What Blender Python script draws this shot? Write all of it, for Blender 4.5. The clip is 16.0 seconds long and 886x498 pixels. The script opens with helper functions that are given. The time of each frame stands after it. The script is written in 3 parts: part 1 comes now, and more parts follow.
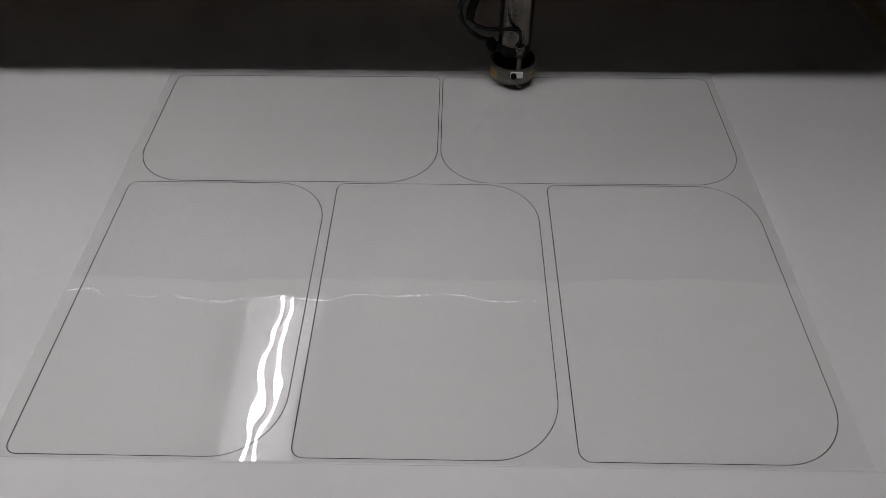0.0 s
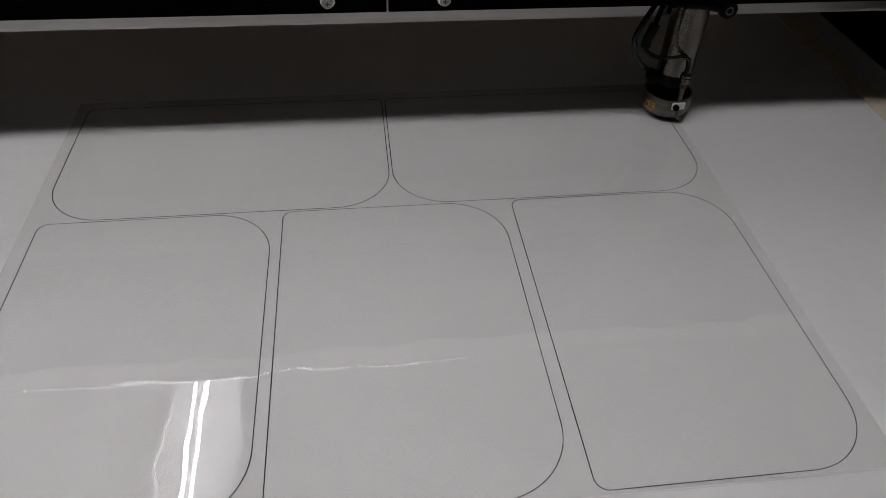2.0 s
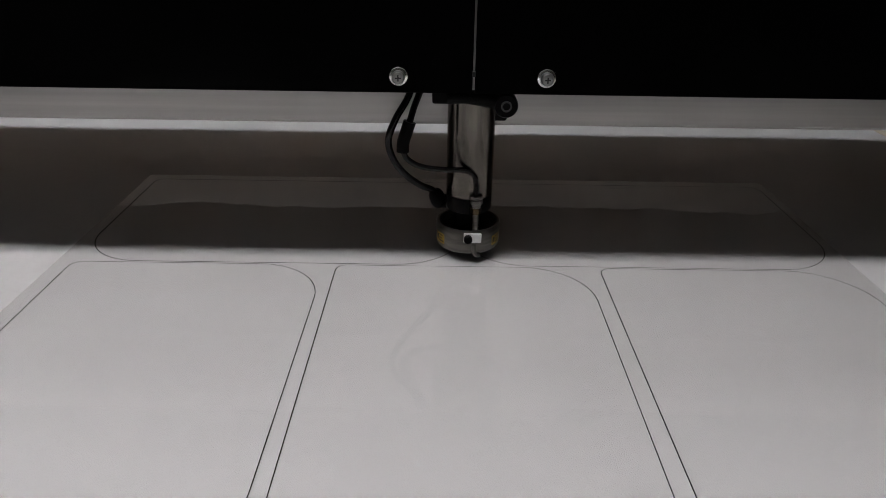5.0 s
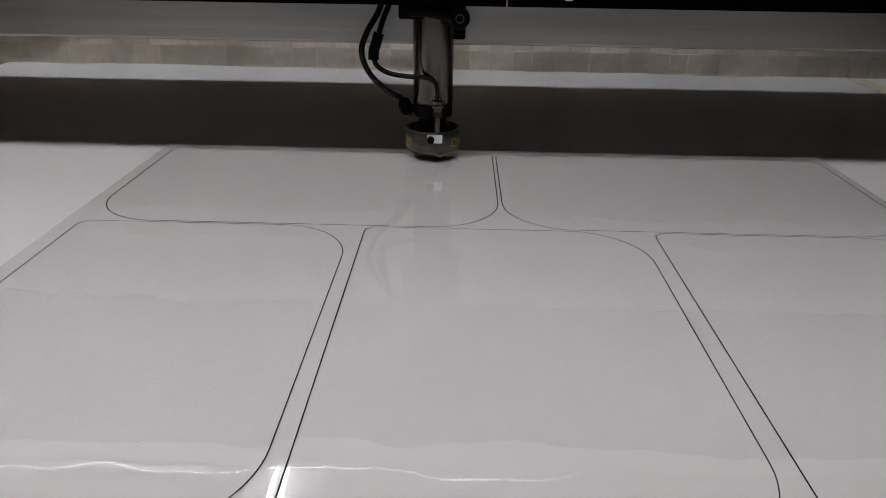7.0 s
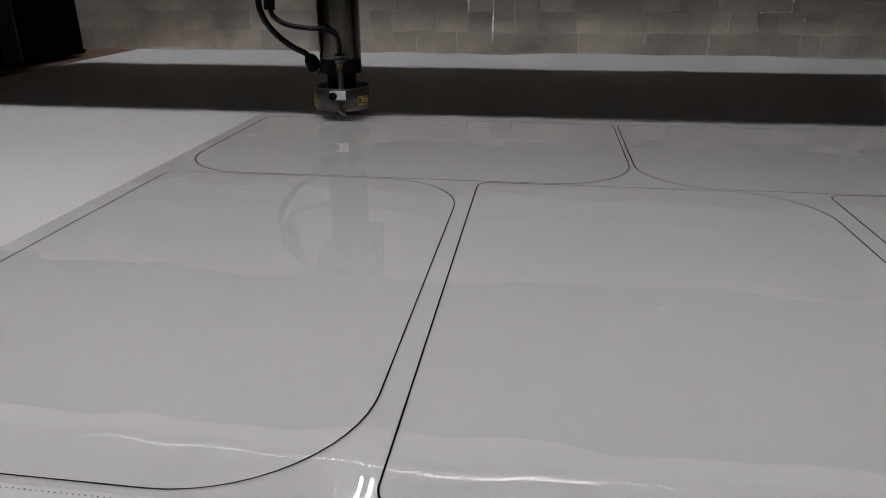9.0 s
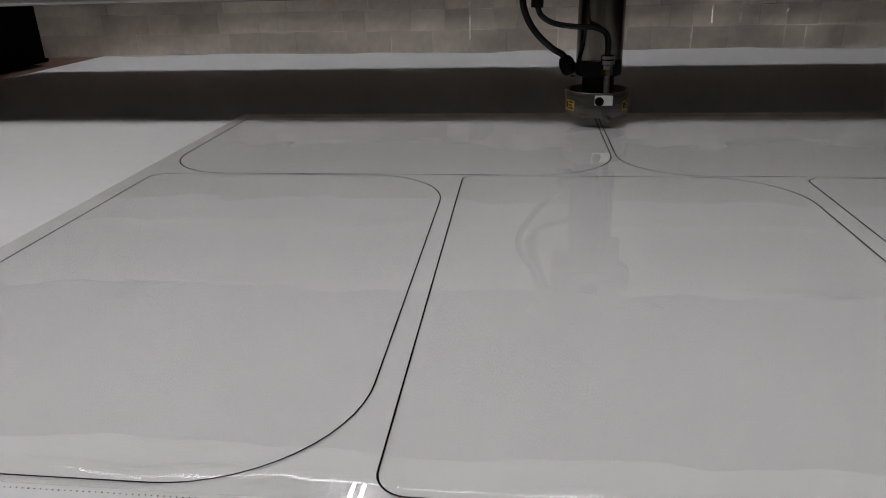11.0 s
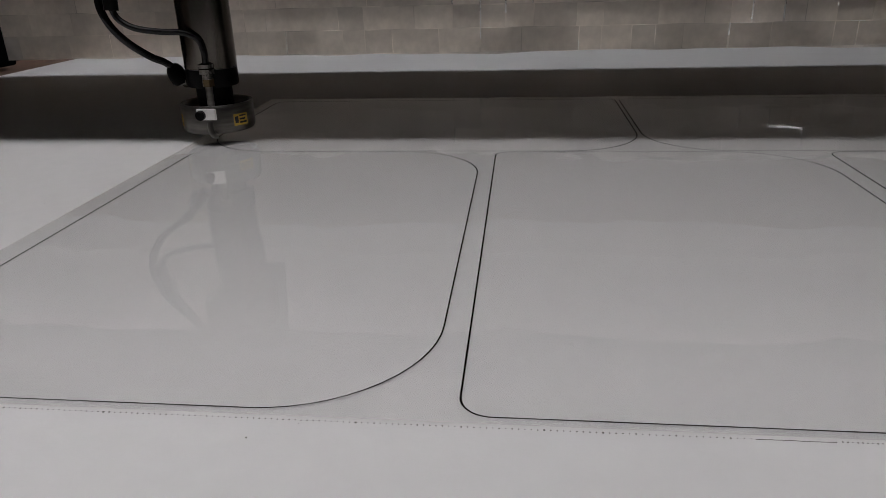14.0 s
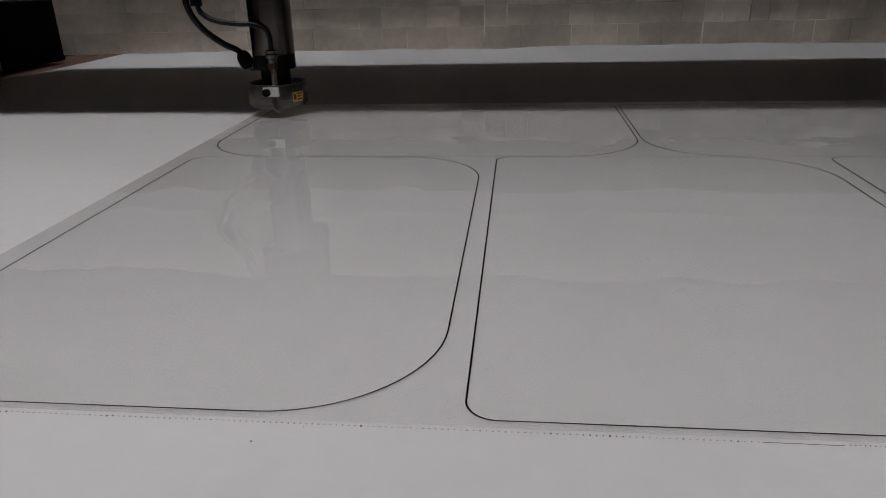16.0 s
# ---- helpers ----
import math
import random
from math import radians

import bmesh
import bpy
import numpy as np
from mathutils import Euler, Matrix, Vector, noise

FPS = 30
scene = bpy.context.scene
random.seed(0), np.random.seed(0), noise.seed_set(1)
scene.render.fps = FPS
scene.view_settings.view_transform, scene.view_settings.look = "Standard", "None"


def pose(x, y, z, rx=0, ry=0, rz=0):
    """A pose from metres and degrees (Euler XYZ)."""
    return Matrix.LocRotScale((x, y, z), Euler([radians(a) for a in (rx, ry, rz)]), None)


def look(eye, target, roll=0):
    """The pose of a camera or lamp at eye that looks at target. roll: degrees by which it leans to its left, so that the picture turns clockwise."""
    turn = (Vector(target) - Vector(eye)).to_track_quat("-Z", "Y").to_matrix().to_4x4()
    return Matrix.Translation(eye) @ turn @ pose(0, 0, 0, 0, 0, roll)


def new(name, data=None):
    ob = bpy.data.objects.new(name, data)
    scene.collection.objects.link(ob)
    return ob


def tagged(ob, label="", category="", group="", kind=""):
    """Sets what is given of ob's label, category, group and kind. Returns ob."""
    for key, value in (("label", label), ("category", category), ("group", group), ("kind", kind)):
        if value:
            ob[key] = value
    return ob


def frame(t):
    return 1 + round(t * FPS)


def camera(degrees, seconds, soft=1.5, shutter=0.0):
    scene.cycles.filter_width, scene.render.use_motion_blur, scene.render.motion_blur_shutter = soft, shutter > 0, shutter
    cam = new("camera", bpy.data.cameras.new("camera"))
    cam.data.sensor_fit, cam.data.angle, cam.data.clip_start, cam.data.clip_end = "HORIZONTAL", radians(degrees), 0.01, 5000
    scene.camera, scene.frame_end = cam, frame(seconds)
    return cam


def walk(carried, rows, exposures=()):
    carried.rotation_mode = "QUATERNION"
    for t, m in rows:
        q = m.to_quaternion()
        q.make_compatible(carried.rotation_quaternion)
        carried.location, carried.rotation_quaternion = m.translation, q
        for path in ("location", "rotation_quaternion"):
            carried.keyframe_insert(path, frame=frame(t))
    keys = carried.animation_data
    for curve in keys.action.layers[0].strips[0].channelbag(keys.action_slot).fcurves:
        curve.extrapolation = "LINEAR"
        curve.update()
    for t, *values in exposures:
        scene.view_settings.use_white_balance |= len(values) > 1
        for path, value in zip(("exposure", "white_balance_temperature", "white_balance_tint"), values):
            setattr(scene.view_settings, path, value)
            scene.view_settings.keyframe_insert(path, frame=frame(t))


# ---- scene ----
cam = camera(64.50, 16.0, soft=0.75)
PATH = [
    (0, (0.0174, -0.5545, 0.5064), (0.0022, 0.1192, -0.2325), -0.34),
    (0.5, (0.0179, -0.5563, 0.4879), (-0.0048, 0.1474, -0.2222), -0.62),
    (1, (0.0000, -0.5544, 0.4833), (0.0375, 0.1581, -0.2173), -0.05),
    (1.5, (-0.0226, -0.5517, 0.4562), (0.0693, 0.1898, -0.2084), -1.02),
    (2, (-0.0291, -0.5305, 0.4395), (0.0783, 0.1929, -0.2426), 2.38),
    (2.5, (-0.0172, -0.5205, 0.3923), (0.0475, 0.2323, -0.2628), 3.22),
    (3, (-0.0047, -0.5303, 0.3520), (0.0233, 0.2821, -0.2305), 1.34),
    (3.5, (0.0018, -0.5272, 0.3311), (0.0252, 0.2865, -0.2497), 1.36),
    (4, (-0.0050, -0.5341, 0.3062), (0.0133, 0.3145, -0.2226), 1.24),
    (6.5, (-0.0311, -0.5071, 0.2337), (-0.0446, 0.4039, -0.1785), 0.80),
    (7, (-0.0357, -0.5018, 0.2118), (-0.0553, 0.4079, -0.2031), 0.87),
    (7.5, (-0.0503, -0.4985, 0.2020), (-0.0899, 0.4211, -0.1889), 0.80),
    (8, (-0.0670, -0.4817, 0.1804), (-0.1495, 0.4362, -0.2078), 0.04),
    (8.5, (-0.0679, -0.4689, 0.1573), (-0.2095, 0.4452, -0.2226), -0.57),
    (9, (-0.0665, -0.4561, 0.1360), (-0.1968, 0.4622, -0.2377), -0.21),
    (11.5, (-0.0678, -0.4672, 0.1359), (-0.1701, 0.4509, -0.2470), -1.99),
    (12, (-0.0787, -0.4800, 0.1263), (-0.1594, 0.4368, -0.2647), -1.34),
    (12.5, (-0.0839, -0.4870, 0.1262), (-0.1687, 0.4333, -0.2558), -1.42),
    (13, (-0.0870, -0.4878, 0.1246), (-0.1895, 0.4312, -0.2559), -1.89),
    (13.5, (-0.0868, -0.4872, 0.1256), (-0.1946, 0.4321, -0.2529), -1.69),
    (14, (-0.0892, -0.4857, 0.1260), (-0.1978, 0.4334, -0.2529), -1.73),
    (14.5, (-0.0887, -0.4857, 0.1285), (-0.2040, 0.4346, -0.2452), -2.29),
    (15, (-0.0900, -0.4859, 0.1282), (-0.1993, 0.4364, -0.2425), -1.60),
    (15.5, (-0.0888, -0.4863, 0.1274), (-0.1997, 0.4357, -0.2436), -2.06),
    (16, (-0.0918, -0.4860, 0.1248), (-0.1966, 0.4371, -0.2454), -1.61),
]
EXPOSURE = [(0, 0.16), (1.5, 0.32), (2.5, 0.50), (3.0, 0.84), (3.5, 0.96), (4.0, 0.96), (6.5, 0.58), (7.5, 0.53), (9.0, 0.28), (11.5, 0.41), (13.5, 0.48), (16.0, 0.21)]
walk(cam, [(t, look(eye, target, roll)) for t, eye, target, roll in PATH], EXPOSURE)

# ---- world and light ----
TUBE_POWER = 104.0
world = bpy.data.worlds.new("room_air")
world.use_nodes = True
world.node_tree.nodes["Background"].inputs[0].default_value = (0.02, 0.02, 0.02, 1)
scene.world = world


# ---- materials ----
def material(name, base, rough=0.5, metal=0.0, grain=0.0, grain_scale=60.0, stain=0.0, stain_scale=4.0,
             bump=0.0, bump_scale=200.0, stretch=(1, 1, 1), emit=0.0, coat=0.0, vary=0.0, spec=0.5):
    m = bpy.data.materials.new(name)
    m.use_nodes = True
    nt = m.node_tree
    b = nt.nodes["Principled BSDF"]
    b.inputs["Base Color"].default_value = (*base, 1)
    b.inputs["Roughness"].default_value = rough
    b.inputs["Metallic"].default_value = metal
    b.inputs["Coat Weight"].default_value = coat
    b.inputs["Specular IOR Level"].default_value = spec
    if emit:
        b.inputs["Emission Color"].default_value = (*base, 1)
        b.inputs["Emission Strength"].default_value = emit
        return m
    tc = nt.nodes.new("ShaderNodeTexCoord")
    mp = nt.nodes.new("ShaderNodeMapping")
    mp.inputs["Scale"].default_value = stretch
    nt.links.new(tc.outputs["Object"], mp.inputs["Vector"])

    def noise_of(scale, detail=4.0):
        n = nt.nodes.new("ShaderNodeTexNoise")
        n.inputs["Scale"].default_value = scale
        n.inputs["Detail"].default_value = detail
        nt.links.new(mp.outputs["Vector"], n.inputs["Vector"])
        return n.outputs["Fac"]

    col = None
    for amount, scale in ((grain, grain_scale), (stain, stain_scale)):
        if not amount:
            continue
        ramp = nt.nodes.new("ShaderNodeMapRange")
        ramp.inputs["From Min"].default_value, ramp.inputs["From Max"].default_value = 0.3, 0.7
        ramp.inputs["To Min"].default_value, ramp.inputs["To Max"].default_value = 1 - amount, 1 + amount
        nt.links.new(noise_of(scale), ramp.inputs["Value"])
        mul = nt.nodes.new("ShaderNodeMix")
        mul.data_type, mul.blend_type = "RGBA", "MULTIPLY"
        mul.inputs[0].default_value = 1
        mul.inputs[6].default_value = (*base, 1)
        if col:
            nt.links.new(col, mul.inputs[6])
        nt.links.new(ramp.outputs["Result"], mul.inputs[7])
        col = mul.outputs[2]
    if vary:
        info = nt.nodes.new("ShaderNodeObjectInfo")
        ramp = nt.nodes.new("ShaderNodeMapRange")
        ramp.inputs["To Min"].default_value, ramp.inputs["To Max"].default_value = 1 - vary, 1 + vary
        nt.links.new(info.outputs["Random"], ramp.inputs["Value"])
        mul = nt.nodes.new("ShaderNodeMix")
        mul.data_type, mul.blend_type = "RGBA", "MULTIPLY"
        mul.inputs[0].default_value = 1
        mul.inputs[6].default_value = (*base, 1)
        if col:
            nt.links.new(col, mul.inputs[6])
        nt.links.new(ramp.outputs["Result"], mul.inputs[7])
        col = mul.outputs[2]
    if col:
        nt.links.new(col, b.inputs["Base Color"])
    if bump:
        bn = nt.nodes.new("ShaderNodeBump")
        bn.inputs["Strength"].default_value = 1.0
        bn.inputs["Distance"].default_value = bump
        nt.links.new(noise_of(bump_scale, 3.0), bn.inputs["Height"])
        nt.links.new(bn.outputs["Normal"], b.inputs["Normal"])
    return m


def film_material():
    """Clear plastic: lets the board show through, mirrors by Fresnel, with slow waves in the sheet."""
    m = bpy.data.materials.new("clear_plastic")
    m.use_nodes = True
    nt = m.node_tree
    nt.nodes.clear()
    out = nt.nodes.new("ShaderNodeOutputMaterial")
    mix = nt.nodes.new("ShaderNodeMixShader")
    clear = nt.nodes.new("ShaderNodeBsdfTransparent")
    clear.inputs["Color"].default_value = (0.998, 0.998, 0.993, 1)
    gloss = nt.nodes.new("ShaderNodeBsdfGlossy")
    gloss.inputs["Roughness"].default_value = 0.012
    facing = nt.nodes.new("ShaderNodeLayerWeight")
    facing.inputs["Blend"].default_value = 0.5
    fifth = nt.nodes.new("ShaderNodeMath")
    fifth.operation = "POWER"
    fifth.inputs[1].default_value = 4.2
    nt.links.new(facing.outputs["Facing"], fifth.inputs[0])
    fres = nt.nodes.new("ShaderNodeMapRange")
    fres.inputs["To Min"].default_value, fres.inputs["To Max"].default_value = 0.078, 1.0
    nt.links.new(fifth.outputs[0], fres.inputs["Value"])
    tc = nt.nodes.new("ShaderNodeTexCoord")
    bumps = None
    for scale, depth, squash in ((6.0, 0.0009, 0.8), (15.0, 0.0006, 1.0), (30.0, 0.00014, 0.8), (2.2, 0.0012, 1.0)):
        mp = nt.nodes.new("ShaderNodeMapping")
        mp.inputs["Scale"].default_value = (1.0, squash, 1.0)
        nt.links.new(tc.outputs["Object"], mp.inputs["Vector"])
        n = nt.nodes.new("ShaderNodeTexNoise")
        n.inputs["Scale"].default_value = scale
        n.inputs["Detail"].default_value = 1.0
        nt.links.new(mp.outputs["Vector"], n.inputs["Vector"])
        bn = nt.nodes.new("ShaderNodeBump")
        bn.inputs["Strength"].default_value = 1.0
        bn.inputs["Distance"].default_value = depth
        nt.links.new(n.outputs["Fac"], bn.inputs["Height"])
        if bumps:
            nt.links.new(bumps, bn.inputs["Normal"])
        bumps = bn.outputs["Normal"]
    nt.links.new(bumps, gloss.inputs["Normal"])
    nt.links.new(fres.outputs["Result"], mix.inputs[0])
    milk = nt.nodes.new("ShaderNodeBsdfDiffuse")
    milk.inputs["Color"].default_value = (0.97, 0.97, 0.96, 1)
    haze = nt.nodes.new("ShaderNodeMixShader")
    haze.inputs[0].default_value = 0.235
    nt.links.new(clear.outputs[0], haze.inputs[1])
    nt.links.new(milk.outputs[0], haze.inputs[2])
    nt.links.new(haze.outputs[0], mix.inputs[1])
    nt.links.new(gloss.outputs[0], mix.inputs[2])
    nt.links.new(mix.outputs[0], out.inputs["Surface"])
    return m


def glowing_through(name, base, through_share, gloss_share, vary, patchy=0.14, onward_share=0.6):
    """A thin milky plate that lets the light behind it through."""
    m = bpy.data.materials.new(name)
    m.use_nodes = True
    nt = m.node_tree
    nt.nodes.clear()
    out = nt.nodes.new("ShaderNodeOutputMaterial")
    tc = nt.nodes.new("ShaderNodeTexCoord")
    info = nt.nodes.new("ShaderNodeObjectInfo")
    spread = nt.nodes.new("ShaderNodeMapRange")
    spread.inputs["To Min"].default_value, spread.inputs["To Max"].default_value = 1 - vary, 1 + vary
    nt.links.new(info.outputs["Random"], spread.inputs["Value"])
    shade = spread.outputs["Result"]
    for scale, amount in ((14.0, patchy), (90.0, 0.07)):
        n = nt.nodes.new("ShaderNodeTexNoise")
        n.inputs["Scale"].default_value = scale
        nt.links.new(tc.outputs["Object"], n.inputs["Vector"])
        ramp = nt.nodes.new("ShaderNodeMapRange")
        ramp.inputs["From Min"].default_value, ramp.inputs["From Max"].default_value = 0.3, 0.7
        ramp.inputs["To Min"].default_value, ramp.inputs["To Max"].default_value = 1 - amount, 1 + amount
        nt.links.new(n.outputs["Fac"], ramp.inputs["Value"])
        mul = nt.nodes.new("ShaderNodeMath")
        mul.operation = "MULTIPLY"
        nt.links.new(shade, mul.inputs[0])
        nt.links.new(ramp.outputs["Result"], mul.inputs[1])
        shade = mul.outputs[0]
    tint = nt.nodes.new("ShaderNodeMix")
    tint.data_type, tint.blend_type = "RGBA", "MULTIPLY"
    tint.inputs[0].default_value = 1
    tint.inputs[6].default_value = (*base, 1)
    nt.links.new(shade, tint.inputs[7])
    lets, flat = nt.nodes.new("ShaderNodeBsdfTranslucent"), nt.nodes.new("ShaderNodeBsdfDiffuse")
    gloss = nt.nodes.new("ShaderNodeBsdfGlossy")
    gloss.inputs["Roughness"].default_value = 0.25
    for b in (lets, flat, gloss):
        nt.links.new(tint.outputs[2], b.inputs["Color"])
    a, c = nt.nodes.new("ShaderNodeMixShader"), nt.nodes.new("ShaderNodeMixShader")
    a.inputs[0].default_value, c.inputs[0].default_value = through_share, gloss_share
    nt.links.new(flat.outputs[0], a.inputs[1])
    # light keeps something of its way through the plate
    onward, both = nt.nodes.new("ShaderNodeBsdfRefraction"), nt.nodes.new("ShaderNodeMixShader")
    onward.inputs["Roughness"].default_value, onward.inputs["IOR"].default_value = 0.85, 1.03
    both.inputs[0].default_value = onward_share
    nt.links.new(tint.outputs[2], onward.inputs["Color"])
    nt.links.new(lets.outputs[0], both.inputs[1])
    nt.links.new(onward.outputs[0], both.inputs[2])
    nt.links.new(both.outputs[0], a.inputs[2])
    nt.links.new(a.outputs[0], c.inputs[1])
    nt.links.new(gloss.outputs[0], c.inputs[2])
    nt.links.new(c.outputs[0], out.inputs["Surface"])
    return m


WHITE_BOARD = material("white_board", (0.65, 0.642, 0.635), 0.62, grain=0.015, grain_scale=90, stain=0.03, stain_scale=3,
                       bump=0.0002, bump_scale=120, spec=0.25)
FILM = film_material()
FILM_UNDER = bpy.data.materials.new("clear_plastic_underside")
FILM_UNDER.use_nodes = True
FILM_UNDER.node_tree.nodes.clear()
_o = FILM_UNDER.node_tree.nodes.new("ShaderNodeOutputMaterial")
_c = FILM_UNDER.node_tree.nodes.new("ShaderNodeBsdfTransparent")
_c.inputs["Color"].default_value = (1.0, 1.0, 0.998, 1)
FILM_UNDER.node_tree.links.new(_c.outputs[0], _o.inputs["Surface"])
KERF = material("charred_kerf", (0.008, 0.006, 0.005), 0.8, grain=0.2, grain_scale=40, spec=0.03)
SCORCH = material("scorch_dot", (0.07, 0.06, 0.05), 0.7, grain=0.3, grain_scale=300)
BLACK = material("black_powder_coat", (0.0010, 0.0010, 0.0010), 0.5, grain=0.2, grain_scale=300, bump=0.0001, bump_scale=900, spec=0.012)
ALU = material("brushed_aluminium", (0.41, 0.40, 0.385), 0.36, 0.9, grain=0.08, grain_scale=30, stain=0.1, stain_scale=5,
               stretch=(0.15, 1, 6))
PANEL_TILE = glowing_through("dull_translucent_tile", (0.865, 0.815, 0.755), 0.87, 0.08, 0.12)
PANEL_JOINT = glowing_through("pale_backing_sheet", (0.855, 0.805, 0.745), 0.87, 0.06, 0.05, 0.4)
RAW = material("primed_steel", (0.235, 0.163, 0.116), 0.6, grain=0.08, grain_scale=40, stain=0.12, stain_scale=5)
DARK_ZINC = material("dark_zinc", (0.09, 0.09, 0.088), 0.35, 0.95, grain=0.2, grain_scale=250)
ZINC = material("dull_zinc", (0.27, 0.27, 0.265), 0.3, 0.95, grain=0.2, grain_scale=250)
WHITE_TRIM = material("white_trim_paint", (0.80, 0.80, 0.79), 0.4, grain=0.03, grain_scale=30, stain=0.06, stain_scale=6)
POLISHED = material("polished_edge", (0.96, 0.96, 0.96), 0.26, 1.0, grain=0.06, grain_scale=40)
STEEL = material("brushed_steel", (0.14, 0.128, 0.113), 0.2, 1.0, grain=0.25, grain_scale=120, stain=0.1, stain_scale=30,
                 stretch=(1, 1, 0.2))
RING_STEEL = material("dull_turned_steel", (0.155, 0.147, 0.135), 0.3, 0.95, grain=0.15, grain_scale=150, stain=0.3, stain_scale=60,
                      stretch=(0.4, 0.4, 3))
CHROME = material("polished_chrome", (0.16, 0.152, 0.14), 0.2, 1.0, grain=0.1, grain_scale=200)
BRASS = material("tarnished_brass", (0.085, 0.06, 0.036), 0.38, 1.0, grain=0.2, grain_scale=300)
BOLT_STEEL = material("bright_bolt_steel", (0.75, 0.75, 0.73), 0.22, 1.0, grain=0.1, grain_scale=300)
RUBBER = material("black_rubber_hose", (0.004, 0.004, 0.004), 0.22, grain=0.2, grain_scale=200, spec=0.3)
ANODISED = material("black_anodised", (0.0025, 0.0025, 0.0025), 0.42, grain=0.2, grain_scale=150, spec=0.08)
YELLOW = material("yellow_label", (0.46, 0.29, 0.04), 0.5, grain=0.1, grain_scale=300)
INK = material("label_ink", (0.02, 0.02, 0.02), 0.6, grain=0.2, grain_scale=300)
WHITE_CLIP = material("white_plastic_clip", (0.72, 0.72, 0.70), 0.45, grain=0.05, grain_scale=200)
TAPE = material("masking_tape", (0.60, 0.53, 0.40), 0.7, grain=0.05, grain_scale=80, stain=0.06, stain_scale=14)
BROWN = material("brown_stained_board", (0.11, 0.055, 0.032), 0.6, grain=0.25, grain_scale=18, stretch=(4, 0.5, 1))
DARK_WALL = material("dark_brown_housing", (0.075, 0.054, 0.042), 0.6, grain=0.15, grain_scale=40, stain=0.2, stain_scale=4)
CEILING = material("ceiling_paint", (0.70, 0.69, 0.68), 0.8, grain=0.04, grain_scale=40, stain=0.06, stain_scale=2)
WALL = material("grey_wall_paint", (0.09, 0.085, 0.08), 0.8, grain=0.05, grain_scale=30, stain=0.08, stain_scale=1.5)
CONCRETE = material("concrete_floor", (0.10, 0.096, 0.092), 0.7, grain=0.1, grain_scale=40, stain=0.15, stain_scale=2)
GALVANISED = material("galvanised_steel", (0.86, 0.86, 0.85), 0.32, 0.9, grain=0.08, grain_scale=60)
GREY_ENAMEL = material("grey_enamel_tray", (0.50, 0.50, 0.49), 0.5, grain=0.05, grain_scale=30)
ENAMEL = material("white_enamel", (0.78, 0.78, 0.77), 0.4, grain=0.03, grain_scale=30)
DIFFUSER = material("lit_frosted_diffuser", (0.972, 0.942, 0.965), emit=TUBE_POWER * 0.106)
TUBE_COLD = material("lit_cold_fluorescent_tube", (0.945, 0.935, 0.985), emit=TUBE_POWER * 0.63)


# mirror metal for the flakes added as glints in the rear panel
GLINT_METAL = material("glint_flake_metal", (0.80, 0.80, 0.78), 0.28, 1.0, grain=0.06, grain_scale=200)


# ---- mesh helpers ----
def part(name, bm, mat, parent=None, label=""):
    me = bpy.data.meshes.new(name)
    bm.normal_update()
    bm.to_mesh(me)
    bm.free()
    me.materials.append(mat)
    ob = new(name, me)
    if parent:
        ob.parent = parent
    if label:
        ob["label"] = label
    return ob


def thing(name, label, category, m=None, group="", kind=""):
    ob = new(name)
    ob.empty_display_size = 0.05
    if m:
        ob.matrix_basis = m
    return tagged(ob, label, category, group, kind)


def smooth(ob, limit=40):
    for p in ob.data.polygons:
        p.use_smooth = True
    if limit:
        ob.data.set_sharp_from_angle(angle=radians(limit))
    return ob


def add_box(bm, x0, x1, y0, y1, z0, z1, bevel=0.0, seg=2):
    got = bmesh.ops.create_cube(bm, size=1.0)
    for v in got["verts"]:
        v.co = Vector((x0 + (v.co.x + 0.5) * (x1 - x0), y0 + (v.co.y + 0.5) * (y1 - y0), z0 + (v.co.z + 0.5) * (z1 - z0)))
    if bevel:
        edges = {e for v in got["verts"] for e in v.link_edges}
        bmesh.ops.bevel(bm, geom=list(edges), offset=bevel, segments=seg, affect="EDGES", profile=0.5)
    return bm


def box(x0, x1, y0, y1, z0, z1, bevel=0.0, seg=2):
    return add_box(bmesh.new(), x0, x1, y0, y1, z0, z1, bevel, seg)


def add_lathe(bm, profile, n=32, m=None, closed=False):
    """Turns a profile of (radius, z) round the z axis."""
    m = m or Matrix()
    rings = []
    for r, z in profile:
        if r < 1e-6:
            rings.append([bm.verts.new(m @ Vector((0, 0, z)))] * n)
        else:
            rings.append([bm.verts.new(m @ Vector((r * math.cos(2 * math.pi * i / n), r * math.sin(2 * math.pi * i / n), z))) for i in range(n)])
    pairs = list(zip(rings, rings[1:])) + ([(rings[-1], rings[0])] if closed else [])
    for a, b in pairs:
        for i in range(n):
            j = (i + 1) % n
            vs = []
            for v in (a[i], a[j], b[j], b[i]):
                if v not in vs:
                    vs.append(v)
            if len(vs) > 2:
                bm.faces.new(vs)
    return bm


def lathe(profile, n=32, m=None, closed=False):
    return add_lathe(bmesh.new(), profile, n, m, closed)


def spline(points, steps=8):
    """A smooth line through the points (Catmull-Rom)."""
    p = [Vector(q) for q in points]
    p = [2 * p[0] - p[1]] + p + [2 * p[-1] - p[-2]]
    out = []
    for i in range(1, len(p) - 2):
        a, b, c, d = p[i - 1:i + 3]
        for k in range(steps):
            t = k / steps
            out.append(0.5 * (2 * b + (c - a) * t + (2 * a - 5 * b + 4 * c - d) * t * t + (3 * b - a - 3 * c + d) * t ** 3))
    return out + [p[-2]]


